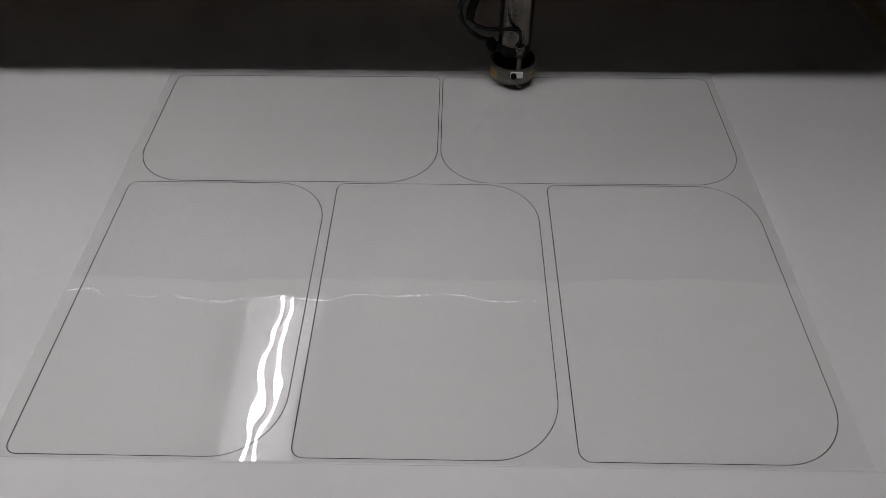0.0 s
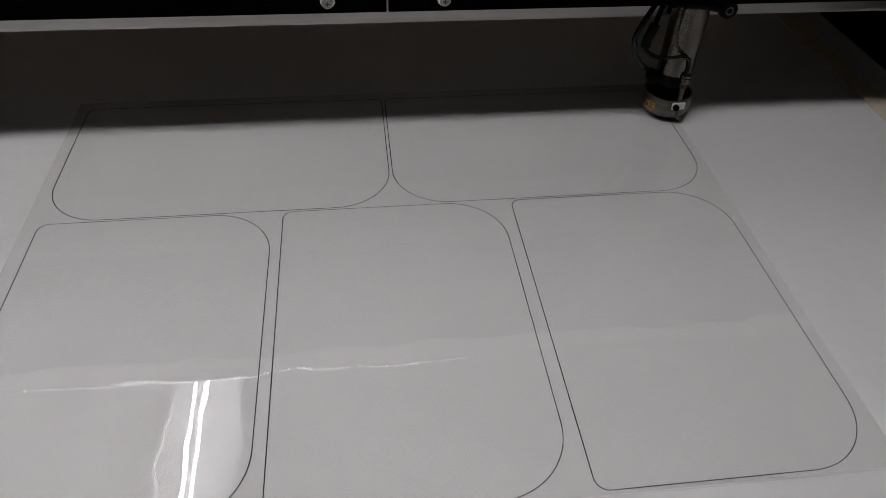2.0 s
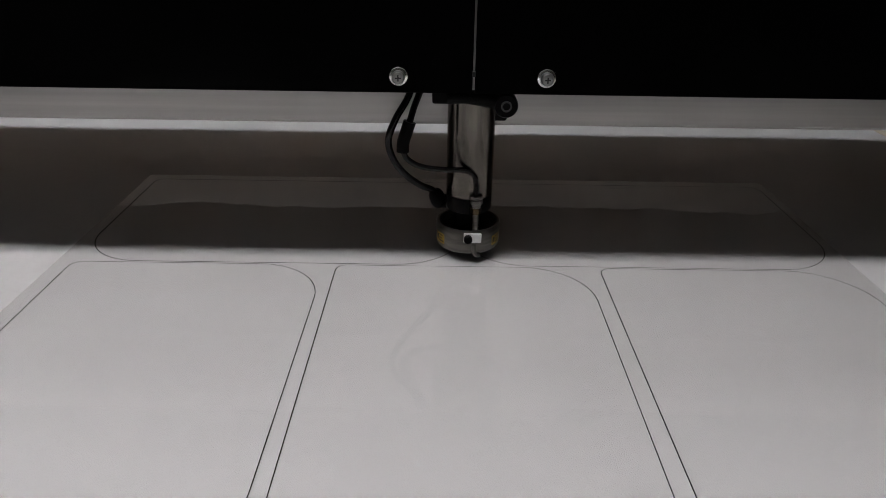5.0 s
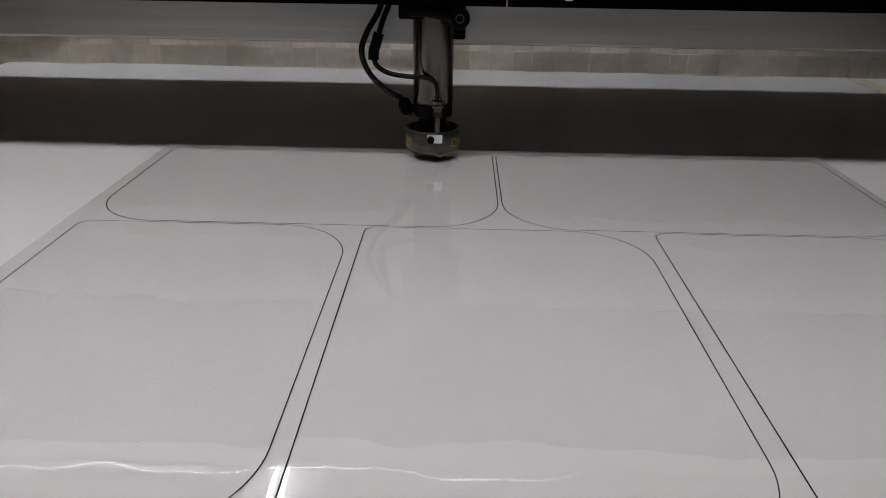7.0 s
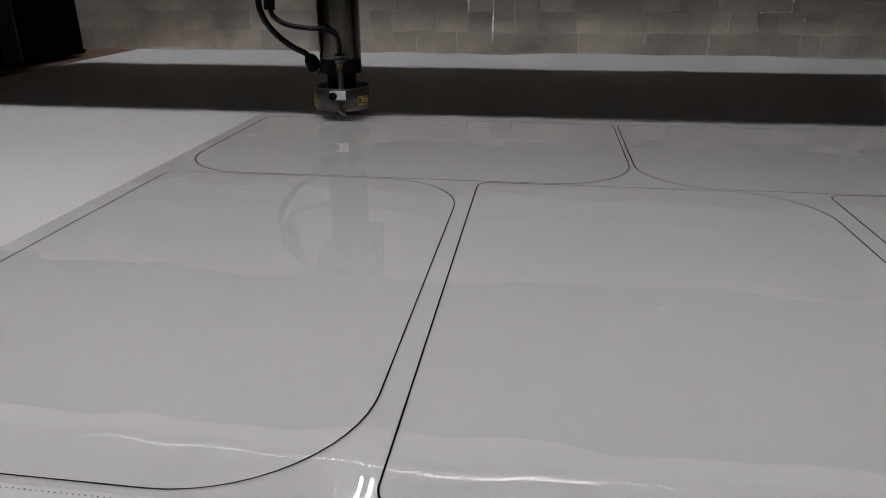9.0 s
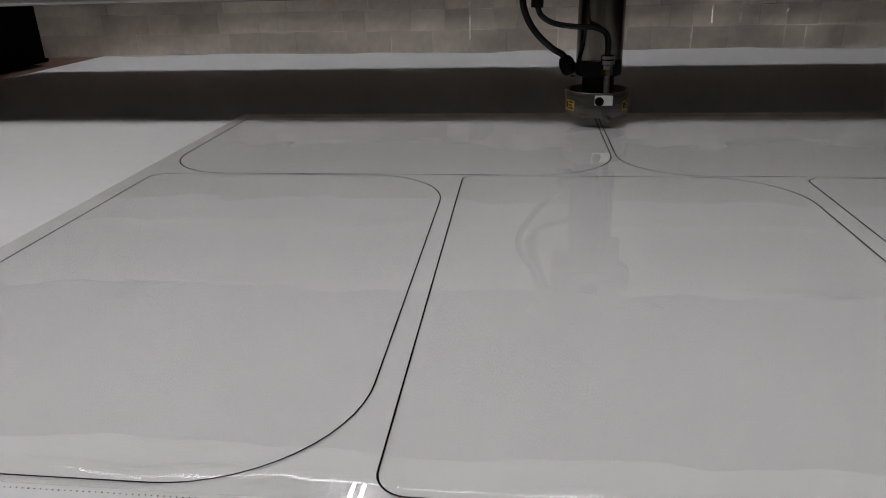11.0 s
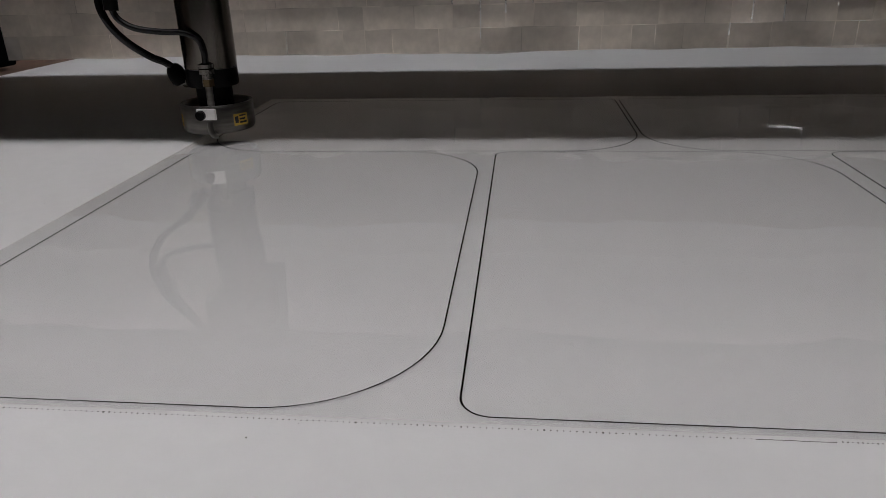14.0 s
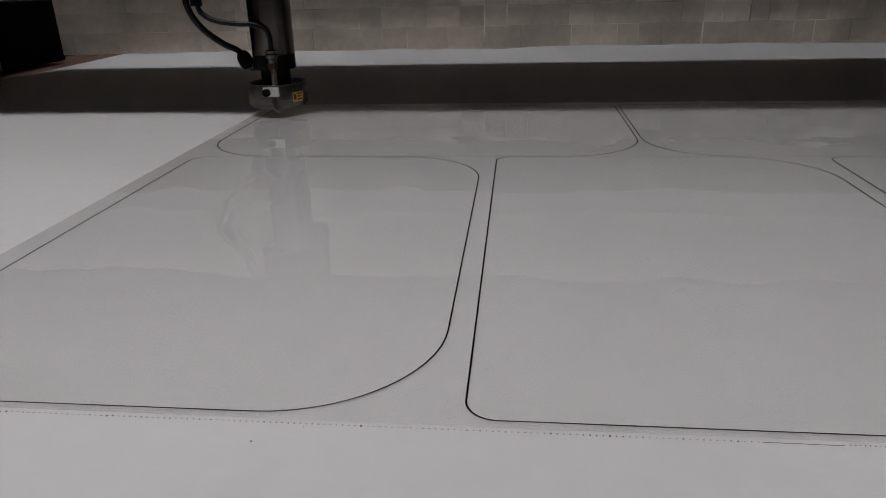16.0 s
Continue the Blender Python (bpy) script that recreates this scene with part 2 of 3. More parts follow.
def hose(points, r, n=12):
    bm = bmesh.new()
    line = spline(points)
    rings = []
    side = None
    for i, q in enumerate(line):
        d = (line[min(i + 1, len(line) - 1)] - line[max(i - 1, 0)]).normalized()
        side = d.cross(Vector((0, 1, 0.01))).normalized() if side is None else (side - d * side.dot(d)).normalized()
        up = d.cross(side)
        rings.append([bm.verts.new(q + r * (math.cos(2 * math.pi * k / n) * side + math.sin(2 * math.pi * k / n) * up)) for k in range(n)])
    for a, b in zip(rings, rings[1:]):
        for k in range(n):
            bm.faces.new((a[k], a[(k + 1) % n], b[(k + 1) % n], b[k]))
    bm.faces.new(rings[0][::-1])
    bm.faces.new(rings[-1])
    return bm


# ---- the room ----
def room():
    x0, x1, y0, y1, z0, z1 = -2.6, 2.6, -2.2, 3.4, -0.9, 1.72
    t = 0.12
    tagged(part("floor", box(x0 - t, x1 + t, y0 - t, y1 + t, z0 - 0.1, z0), CONCRETE), "grey concrete workshop floor", "floor", kind="structure")
    tagged(part("ceiling", box(x0 - t, x1 + t, y0 - t, y1 + t, z1, z1 + 0.1), CEILING), "dull grey painted workshop ceiling", "ceiling", kind="structure")
    for name, b in (("wall_north", (x0, x1, y1, y1 + t)), ("wall_south", (x0, x1, y0 - t, y0)), ("wall_west", (x0 - t, x0, y0, y1)), ("wall_east", (x1, x1 + t, y0, y1))):
        tagged(part(name, box(*b, z0, z1), WALL), "plain grey painted workshop wall", "wall", kind="structure")


def ceiling_light(m, label, lit, covered=False, drop=0.0, half=0.60):
    """A tray with two tubes, bare or under a flat diffuser, on the ceiling or hung from it by two rods."""
    lamp = thing("ceiling_light", label, "light", m, "ceiling lights")
    bm = bmesh.new()
    add_box(bm, -0.13, 0.13, -half - 0.03, half + 0.03, 0.0, 0.022, 0.003)
    add_box(bm, -0.009, 0.009, -half - 0.02, half + 0.02, -0.020, 0.0, 0.003)
    part("housing", bm, GREY_ENAMEL, lamp)
    for s in (-1, 1):
        part("lip", box(s * 0.128 - 0.004, s * 0.128 + 0.004, -half - 0.03, half + 0.03, -0.03, -0.001, 0.0015), ENAMEL, lamp)
        if drop:
            part("hanging_rod", lathe([(0, 0.0225), (0.004, 0.0225), (0.004, 0.0225 + drop), (0, 0.0225 + drop)], 12, pose(0, s * half * 0.75, 0)), ENAMEL, lamp)
        if covered:
            part("end_cap", box(-0.083, 0.083, s * (half + 0.006) - 0.006, s * (half + 0.006) + 0.006, -0.052, -0.001, 0.002), WHITE_CLIP, lamp)
            continue
        part("tube", lathe([(0, -half), (0.0068, -half), (0.0068, half), (0, half)], 12, pose(s * 0.0205, 0, -0.058, 90)), lit, lamp, "lit white fluorescent tube")
        for e in (-1, 1):
            part("socket", box(s * 0.0205 - 0.008, s * 0.0205 + 0.008, e * (half + 0.007) - 0.006, e * (half + 0.007) + 0.006, -0.072, -0.002, 0.002), WHITE_CLIP, lamp)
    if covered:
        part("diffuser", box(-0.08, 0.08, 0.002 - half, half - 0.002, -0.050, -0.0215, 0.006), lit, lamp, "lit frosted white diffuser")
    return lamp


# ---- the table ----
def table():
    bed = thing("laser_bed", "wide white board laser bed with brown timber edge", "machine bed")
    part("board", box(-0.79, 0.662, -0.80, 1.5, -0.02, 0.0, 0.002), WHITE_BOARD, bed)
    part("edge_strip", box(-0.90, -0.792, -0.80, 1.5, -0.03, -0.003, 0.003), BROWN, bed, "brown timber edge strip")
    part("frame", box(-1.1, 0.9, -0.84, 1.6, -0.20, -0.032, 0.004), BLACK, bed, "black steel bed frame")
    for x in (-1.0, 0.8):
        for y in (-0.75, 1.5):
            part("leg", box(x - 0.05, x + 0.05, y - 0.05, y + 0.05, -0.9, -0.2, 0.004), BLACK, bed)
    bm = bmesh.new()
    rnd = random.Random(3)
    n = 60
    last = None
    for i in range(n + 1):
        y = -0.8 + 2.3 * i / n
        w0, w1 = 0.587 + rnd.uniform(-0.0006, 0.0006), 0.616 + rnd.uniform(-0.0006, 0.0006)
        row = [bm.verts.new((w0, y, 0.0006)), bm.verts.new((w1, y, 0.0006))]
        if last:
            bm.faces.new((last[0], last[1], row[1], row[0]))
        last = row
    strip = part("tape_strip", bm, TAPE)
    tagged(strip, "strip of beige masking tape along the white bed", "tape")
    solid = strip.modifiers.new("thickness", "SOLIDIFY")
    solid.thickness, solid.offset = 0.0004, 0
    for name, x0, x1, z1, lab in (("side_housing", -1.1, -0.905, 0.16, "dark brown machine side housing beside the bed"),
                                  ("side_housing", 0.668, 0.95, 0.05, "matt black machine side housing beside the bed")):
        t = thing(name, lab, "machine side")
        part("casing", box(x0, x1, -0.8, 1.55, -0.03, z1, 0.006), DARK_WALL if x0 < 0 else BLACK, t)
        part("cap", box(x0 + 0.01, x1 - 0.01, -0.79, 1.54, z1 + 0.0005, z1 + 0.012, 0.003), BLACK, t)


# ---- the plastic sheet ----
SHEET = (-0.3435, 0.338, -0.3150, 0.2125)
FILM_TOP = 0.0005
R_SMALL, R_BIG = 0.010, 0.055


def outline(x0, x1, y0, y1, radii, n=14):
    """A rounded rectangle, anticlockwise; radii: bottom left, bottom right, top right, top left. Yields points and the side each is on."""
    out = []
    corners = ((x0, y0, 180), (x1, y0, 270), (x1, y1, 0), (x0, y1, 90))
    for (cx, cy, a0), r in zip(corners, radii):
        ox = cx + r if cx == x0 else cx - r
        oy = cy + r if cy == y0 else cy - r
        for k in range(n + 1):
            a = radians(a0 + 90 * k / n)
            out.append((ox + r * math.cos(a), oy + r * math.sin(a)))
    dense = []
    for (ax, ay), (bx, by) in zip(out, out[1:] + out[:1]):
        m = max(1, int(math.hypot(bx - ax, by - ay) / 0.012))
        dense += [(ax + (bx - ax) * k / m, ay + (by - ay) * k / m) for k in range(m)]
    return dense


def cut_line(pts, sheet, seed):
    bm = bmesh.new()
    rnd = random.Random(seed)
    n = len(pts)
    inner, outer = [], []
    for i, (x, y) in enumerate(pts):
        (ax, ay), (bx, by) = pts[i - 1], pts[(i + 1) % n]
        d = Vector((bx - ax, by - ay)).normalized()
        out = Vector((d.y, -d.x))
        # the cut is wider where the head ran up the left-hand side
        w = (0.00036 if seed == 0 else 0.00031) + 0.00006 * max(0.0, -out.x) ** 2 - 0.00005 * out.y ** 2 + rnd.uniform(-0.00004, 0.00004)
        inner.append(bm.verts.new((x - out.x * w, y - out.y * w, FILM_TOP + 0.0001)))
        outer.append(bm.verts.new((x + out.x * w, y + out.y * w, FILM_TOP + 0.0001)))
    for i in range(n):
        j = (i + 1) % n
        bm.faces.new((inner[i], outer[i], outer[j], inner[j]))
    return part("cut_line", bm, KERF, sheet, "thin charred laser cut outline")


def plate(loops, z0, z1):
    """A flat plate between two heights: the first loop is its rim, the others are holes in it."""
    bm = bmesh.new()
    edges = []
    for pts in loops:
        vs = [bm.verts.new((x, y, z1)) for x, y in pts]
        edges += [bm.edges.new((vs[i - 1], vs[i])) for i in range(len(vs))]
    bmesh.ops.triangle_fill(bm, use_beauty=True, use_dissolve=False, edges=edges)
    for f in bm.faces:
        if f.normal.z < 0:
            f.normal_flip()
    top = list(bm.faces)
    low = bmesh.ops.duplicate(bm, geom=top)
    for v in [g for g in low["geom"] if isinstance(g, bmesh.types.BMVert)]:
        v.co.z = z0
    for f in [g for g in low["geom"] if isinstance(g, bmesh.types.BMFace)]:
        f.normal_flip()
    for pts in loops:
        ring = [[bm.verts.new((x, y, z)) for x, y in pts] for z in (z0, z1)]
        n = len(pts)
        for i in range(n):
            j = (i + 1) % n
            bm.faces.new((ring[0][i], ring[0][j], ring[1][j], ring[1][i]))
    bmesh.ops.remove_doubles(bm, verts=bm.verts, dist=1e-6)
    return bm


def clear_plate(loops, parent):
    film = part("film", plate(loops, 0.0002, FILM_TOP), FILM, parent)
    film.data.materials.append(FILM_UNDER)
    for p in film.data.polygons:
        p.material_index = 0 if p.normal.z > 0.9 else 1


def plastic_sheet():
    small, big = R_SMALL, R_BIG
    shapes = [(-0.3315, -0.0018, 0.0025, 0.1991, (big, big, small, small)), (0.0018, 0.3290, 0.0025, 0.1991, (big, big, small, small))]
    shapes += [(a, a + w, -0.3118, 0.0, (small, big, big, small)) for a, w in ((-0.3295, 0.2128), (-0.1068, 0.2105), (0.1153, 0.2118))]
    x0, x1, y0, y1 = SHEET
    sheet = thing("plastic_sheet", "clear glossy plastic sheet around five cut outlines, lying on the bed", "plastic sheet")
    gap = 0.00012
    holes = [outline(a - gap, b + gap, c - gap, d + gap, rr) for a, b, c, d, rr in shapes]
    clear_plate([[(x0, y0), (x1, y0), (x1, y1), (x0, y1)]] + holes, sheet)
    for k, (a, b, c, d, rr) in enumerate(shapes):
        blank = thing("plastic_blank", "clear plastic blank with two large rounded corners, cut from sheet", "plastic blank", group="blanks cut from the sheet")
        clear_plate([outline(a + gap, b - gap, c + gap, d - gap, rr)], blank)
        cut_line(outline(a, b, c, d, rr), blank, k)


def perforation():
    bm = bmesh.new()
    rnd = random.Random(11)
    x = -0.37
    while x < 0.60:
        solid = -0.024 < x < -0.002
        step = 0.0009 if solid else (0.00185 if x < 0 else 0.0013)
        r = 0.00006 if solid else rnd.uniform(0.00016, 0.00026) * (1.0 if rnd.random() > 0.03 else 1.6)
        y = -0.3163 + (0.0003 if x > 0 else 0) + rnd.uniform(-0.00008, 0.00008)
        rx = 0.0007 if solid else r
        vs = [bm.verts.new((x + rx * math.cos(a), y + r * math.sin(a), 0.00012)) for a in [k * math.pi / 4 for k in range(8)]]
        base = [bm.verts.new((v.co.x, v.co.y, -0.0004)) for v in vs]
        bm.faces.new(vs)
        for i in range(8):
            bm.faces.new((base[i], base[(i + 1) % 8], vs[(i + 1) % 8], vs[i]))
        x += step
    tagged(part("perforation", bm, SCORCH), "row of tiny scorched dots burnt into the white board", "burn marks", kind="stuff")
    bm = bmesh.new()
    for k in range(46):
        x, y = rnd.uniform(-0.5, 0.5), rnd.uniform(-0.42, 0.2)
        r = rnd.uniform(0.00012, 0.00028)
        z = FILM_TOP + 0.0002 if SHEET[0] < x < SHEET[1] and SHEET[2] < y < SHEET[3] else 0.0004
        bmesh.ops.create_icosphere(bm, subdivisions=1, radius=r, matrix=Matrix.Translation((x, y, z)))
    bmesh.ops.create_icosphere(bm, subdivisions=1, radius=0.00035, matrix=Matrix.Translation((-0.197, -0.1047, FILM_TOP + 0.0003)))
    tagged(part("cutting_specks", bm, SCORCH), "tiny dark specks of cutting debris on the sheet", "debris", kind="stuff")


# ---- the gantry; its origin is the y of the nozzle ----
def bolt(parent, x, y, z):
    b = part("bolt", lathe([(0, 0.0), (0.0062, 0.0), (0.0068, -0.0008), (0.0068, -0.0018), (0.0060, -0.0024), (0, -0.0024)], 28, pose(x, y, z, -90)), BOLT_STEEL, parent, "chrome cross-head bolt with washer")
    smooth(b)
    head = lathe([(0.0046, -0.0024), (0.0050, -0.0034), (0.0048, -0.0070), (0.0040, -0.0080), (0.0, -0.0082)], 24, pose(x, y, z, -90))
    smooth(part("bolt_head", head, ZINC, b))
    bm = bmesh.new()
    add_box(bm, x - 0.0022, x + 0.0022, y - 0.0086, y - 0.0080, z - 0.0005, z + 0.0005)
    add_box(bm, x - 0.0005, x + 0.0005, y - 0.00865, y - 0.0081, z - 0.0022, z + 0.0022)
    part("cross_slot", bm, INK, b)


def clear_but_front(me):
    """The milky coat is on the front of a plate; its body is clear plastic."""
    me.materials.append(FILM_UNDER)
    for p in me.polygons:
        p.material_index = 0 if p.normal.y < -0.9 else 1


# joints of the rear panel cut open to hold added glints: upright ones (x, z0, z1), level ones (z, x0, x1) and stray
# drops (x, z)
UPRIGHT = [(-0.1750, 0.078, 0.0910), (-0.1406, 0.037, 0.1050), (-0.1100, 0.066, 0.1000), (-0.0780, 0.077, 0.1010),
           (0.1525, 0.036, 0.0500), (0.1765, 0.057, 0.0750), (0.2120, 0.055, 0.0785), (0.2532, 0.0775, 0.0970)]
LEVEL = [(0.0545, 0.170, 0.236), (0.0770, 0.214, 0.2535), (0.0915, -0.175, -0.142)]
DROPS = [(-0.1233, 0.0412), (-0.1075, 0.0882), (-0.1504, 0.0732), (0.1852, 0.0369), (0.1382, 0.0640), (0.2883, 0.0444), (0.2708, 0.0682)]
SLOT = 0.0009
LIGHT_AT = Vector((-0.63, 0.98, 1.66))


def opened(x, z):
    """Whether the backing of the rear panel is open at this place."""
    return (any(abs(x - a) < SLOT and z0 < z < z1 for a, z0, z1 in UPRIGHT) or any(abs(z - c) < SLOT and x0 < x < x1 for c, x0, x1 in LEVEL)
            or any(math.hypot(x - a, z - c) < 0.0022 for a, c in DROPS))


def panel_backing(g):
    """A thin sheet with a wavy lower edge, cut open where the added glints sit."""
    xs = {round(-0.77 + 0.0125 * i, 5) for i in range(131)}
    zs = {0.0, 0.012, 0.11, 0.14, 0.20, 0.28}
    for a, z0, z1 in UPRIGHT:
        xs |= {a - SLOT, a + SLOT}
        zs |= {z0 - 0.0205, z1 - 0.0205}
    for c, x0, x1 in LEVEL:
        xs |= {x0, x1}
        zs |= {c - SLOT - 0.0205, c + SLOT - 0.0205}
    for a, c in DROPS:
        xs |= {a - 0.0015, a + 0.0015}
        zs |= {c - 0.0015 - 0.0205, c + 0.0015 - 0.0205}
    xs, zs = sorted(xs), sorted(zs)
    bm = bmesh.new()

    def lower(x):
        return 0.0011 * math.sin(11 * x + 0.6) + 0.0008 * math.sin(27 * x + 2.0) + 0.0005 * math.sin(63 * x)

    rows = [[bm.verts.new((x, 0.3612, 0.0205 + z + (lower(x) if z < 0.005 else 0))) for x in xs] for z in zs]
    for j in range(len(zs) - 1):
        for i in range(len(xs) - 1):
            if not opened((xs[i] + xs[i + 1]) / 2, 0.0205 + (zs[j] + zs[j + 1]) / 2):
                bm.faces.new((rows[j][i], rows[j][i + 1], rows[j + 1][i + 1], rows[j + 1][i]))
    back = part("rear_panel", bm, PANEL_JOINT, g, "pale backed panel of dull greyish tiles")
    back.data.materials.append(FILM_UNDER)
    solid = back.modifiers.new("thickness", "SOLIDIFY")
    solid.thickness, solid.offset, solid.material_offset, solid.material_offset_rim = 0.0025, -1, 1, 1
    return back


def rear_panel(g):
    back = panel_backing(g)
    rnd = random.Random(21)
    known = [
        (0.0215, 0.0500, [-0.437, -0.386, -0.313, -0.285, -0.250, -0.192, -0.141, -0.091, -0.022, 0.005, 0.040, 0.068, 0.100, 0.1525, 0.200, 0.270, 0.296]),
        (0.0500, 0.0770, [-0.410, -0.317, -0.285, -0.222, -0.175, -0.1406, -0.110, -0.076, -0.025, 0.006, 0.070, 0.123, 0.1525, 0.1765, 0.212, 0.236, 0.270, 0.310]),
        (0.0770, 0.1010, [-0.395, -0.340, -0.280, -0.235, -0.175, -0.1406, -0.110, -0.078, -0.030, 0.020, 0.062, 0.110, 0.160, 0.214, 0.2532, 0.300]),
    ]
    for row, (za, zb, marks) in enumerate(known):
        first, last = [], []
        x = marks[0]
        while x > -0.735:
            x -= rnd.choice((0.028, 0.046, 0.058, 0.069))
            first.insert(0, max(x, -0.768))
        x = marks[-1]
        while x < 0.82:
            x += rnd.choice((0.028, 0.046, 0.058, 0.069))
            last.append(min(x, 0.853))
        edges = first + marks + last
        for x0, x1 in zip(edges, edges[1:]):
            if x1 - x0 < 0.008:
                continue
            # the joints show least towards the left-hand end
            gap = rnd.choice((0.0002, 0.0003, 0.0005)) if x0 > -0.44 else 0.0001
            ga, gb = (max(gap, SLOT if any(abs(x - a) < 0.002 and z0 < zb - 0.003 and z1 > za + 0.003 for a, z0, z1 in UPRIGHT) else 0) for x in (x0, x1))
            la, lb = (max(gap, SLOT if any(abs(z - c) < 0.003 and lo < x1 - 0.003 and hi > x0 + 0.003 for c, lo, hi in LEVEL) else 0) for z in (za, zb))
            w, h = x1 - x0, zb - za
            bm = box(-w / 2 + ga, w / 2 - gb, -0.0007, 0, -h / 2 + la, h / 2 - lb, 0.0002, 1)
            t = part("tile", bm, PANEL_TILE, back)
            clear_but_front(t.data)
            t.matrix_basis = pose((x0 + x1) / 2, 0.3609, (za + zb) / 2, rnd.gauss(0, 0.4), rnd.gauss(0, 0.2), rnd.gauss(0, 0.4))

    def glint_flakes(places):
        """Added bright flakes, each tilted to throw the rear light back as a glint."""
        bm = bmesh.new()
        for x, z, r in places:
            up = (LIGHT_AT - Vector((x, 0.41, z))).normalized()
            n = (up + Vector((-0.08 - x, -0.90, -0.24)).normalized()).normalized()
            turn = n.to_track_quat("Z", "Y").to_matrix().to_4x4() @ pose(0, 0, 0, rnd.gauss(0, 9), rnd.gauss(0, 9), rnd.uniform(0, 90))
            got = bmesh.ops.create_cube(bm, size=1.0, matrix=Matrix.Translation((x, 0.3619, z)) @ turn @ Matrix.Diagonal((r * rnd.uniform(0.8, 1.4), r, 0.00012, 1)))
            bmesh.ops.bevel(bm, geom=list({e for v in got["verts"] for e in v.link_edges}), offset=0.00003, segments=1, affect="EDGES")
        part("foil_flake", bm, GLINT_METAL, back, "small bright flakes added for glints in a panel joint")

    for x, z0, z1 in UPRIGHT:
        n = int((z1 - z0) / 0.0011)
        glint_flakes([(x + rnd.uniform(-0.0002, 0.0002), z0 + (k + 0.5) * (z1 - z0) / n, rnd.uniform(0.0012, 0.0018)) for k in range(n)])
    for z, x0, x1 in LEVEL:
        n = int((x1 - x0) / 0.0013)
        glint_flakes([(x0 + (k + 0.5) * (x1 - x0) / n, z, rnd.uniform(0.0011, 0.0016)) for k in range(n)])
    for x, z in DROPS:
        glint_flakes([(x + rnd.uniform(-0.0008, 0.0008), z + rnd.uniform(-0.0012, 0.0012), rnd.uniform(0.0014, 0.0022)) for k in range(3)])


def gantry():
    g = thing("laser_gantry", "black and aluminium laser gantry bridging the white bed", "gantry")
    yc = -0.045
    part("front_cover", box(-0.85, 0.0026, yc - 0.002, yc, 0.150, 0.3422, 0.0012), BLACK, g)
    part("front_cover", box(0.0042, 0.86, yc - 0.002, yc, 0.150, 0.3422, 0.0012), BLACK, g)
    part("cover_backing", box(-0.85, 0.86, yc + 0.002, yc + 0.006, 0.152, 0.342, 0.001), ALU, g)
    part("joint_clip", box(0.0022, 0.0046, yc - 0.003, yc + 0.003, 0.1625, 0.1665, 0.0003), INK, g)
    for x in (-0.0518, 0.0566):
        bolt(g, x, yc - 0.002, 0.1625)
    smooth(part("top_rail", box(-0.85, 0.86, yc - 0.0065, 0.01, 0.343, 0.3692, 0.002, 3), WHITE_TRIM, g, "white painted top rail"))
    # a trim with a rounded nose: an arc about a level axis, closed behind
    nose = [(yc + 0.020 - 0.030 * math.cos(radians(a)), 0.3728 + 0.030 * math.sin(radians(a))) for a in range(-4, 18, 2)]
    nose += [(yc + 0.014, nose[-1][1]), (yc + 0.014, nose[0][1])]
    bm = bmesh.new()
    ends = [[bm.verts.new((x, y, z)) for y, z in nose] for x in (-0.85, 0.86)]
    for i in range(len(nose)):
        bm.faces.new((ends[0][i - 1], ends[0][i], ends[1][i], ends[1][i - 1]))
    bm.faces.new(ends[0])
    bm.faces.new(ends[1][::-1])
    bmesh.ops.recalc_face_normals(bm, faces=bm.faces)
    smooth(part("edge_trim", bm, POLISHED, g, "polished rounded metal edge trim"), 30)
    # unseen walls added at both ends to keep light from under the gantry
    for x in (-0.862, 0.862):
        part("end_wall", box(x - 0.004, x + 0.004, yc + 0.008, 0.30, 0.075 if x > 0 else 0.004, 0.36, 0.001), BLACK, g)
    part("beam", box(-0.857, 0.857, 0.020, 0.10, 0.107, 0.34, 0.003), ALU, g, "brushed aluminium cross beam")
    part("body", box(-0.857, 0.857, 0.102, 0.360, 0.110, 0.366, 0.004), RAW, g, "warm grey primed steel body")
    part("top_cover", box(-0.86, 0.87, 0.016, 0.362, 0.3665, 0.3735, 0.002), BLACK, g)
    rear_panel(g)
    for x0, x1 in ((-0.905, -0.832), (0.80, 0.88)):
        part("end_plate", box(x0 + 0.002, x1 - 0.002, 0.305, 0.309, 0.004, 0.095, 0.001), DARK_WALL, g, "dark brown end plate")
        part("end_block", box(x0, x1, 0.31, 0.46, 0.002, 0.097, 0.004), BLACK, g)
    return g


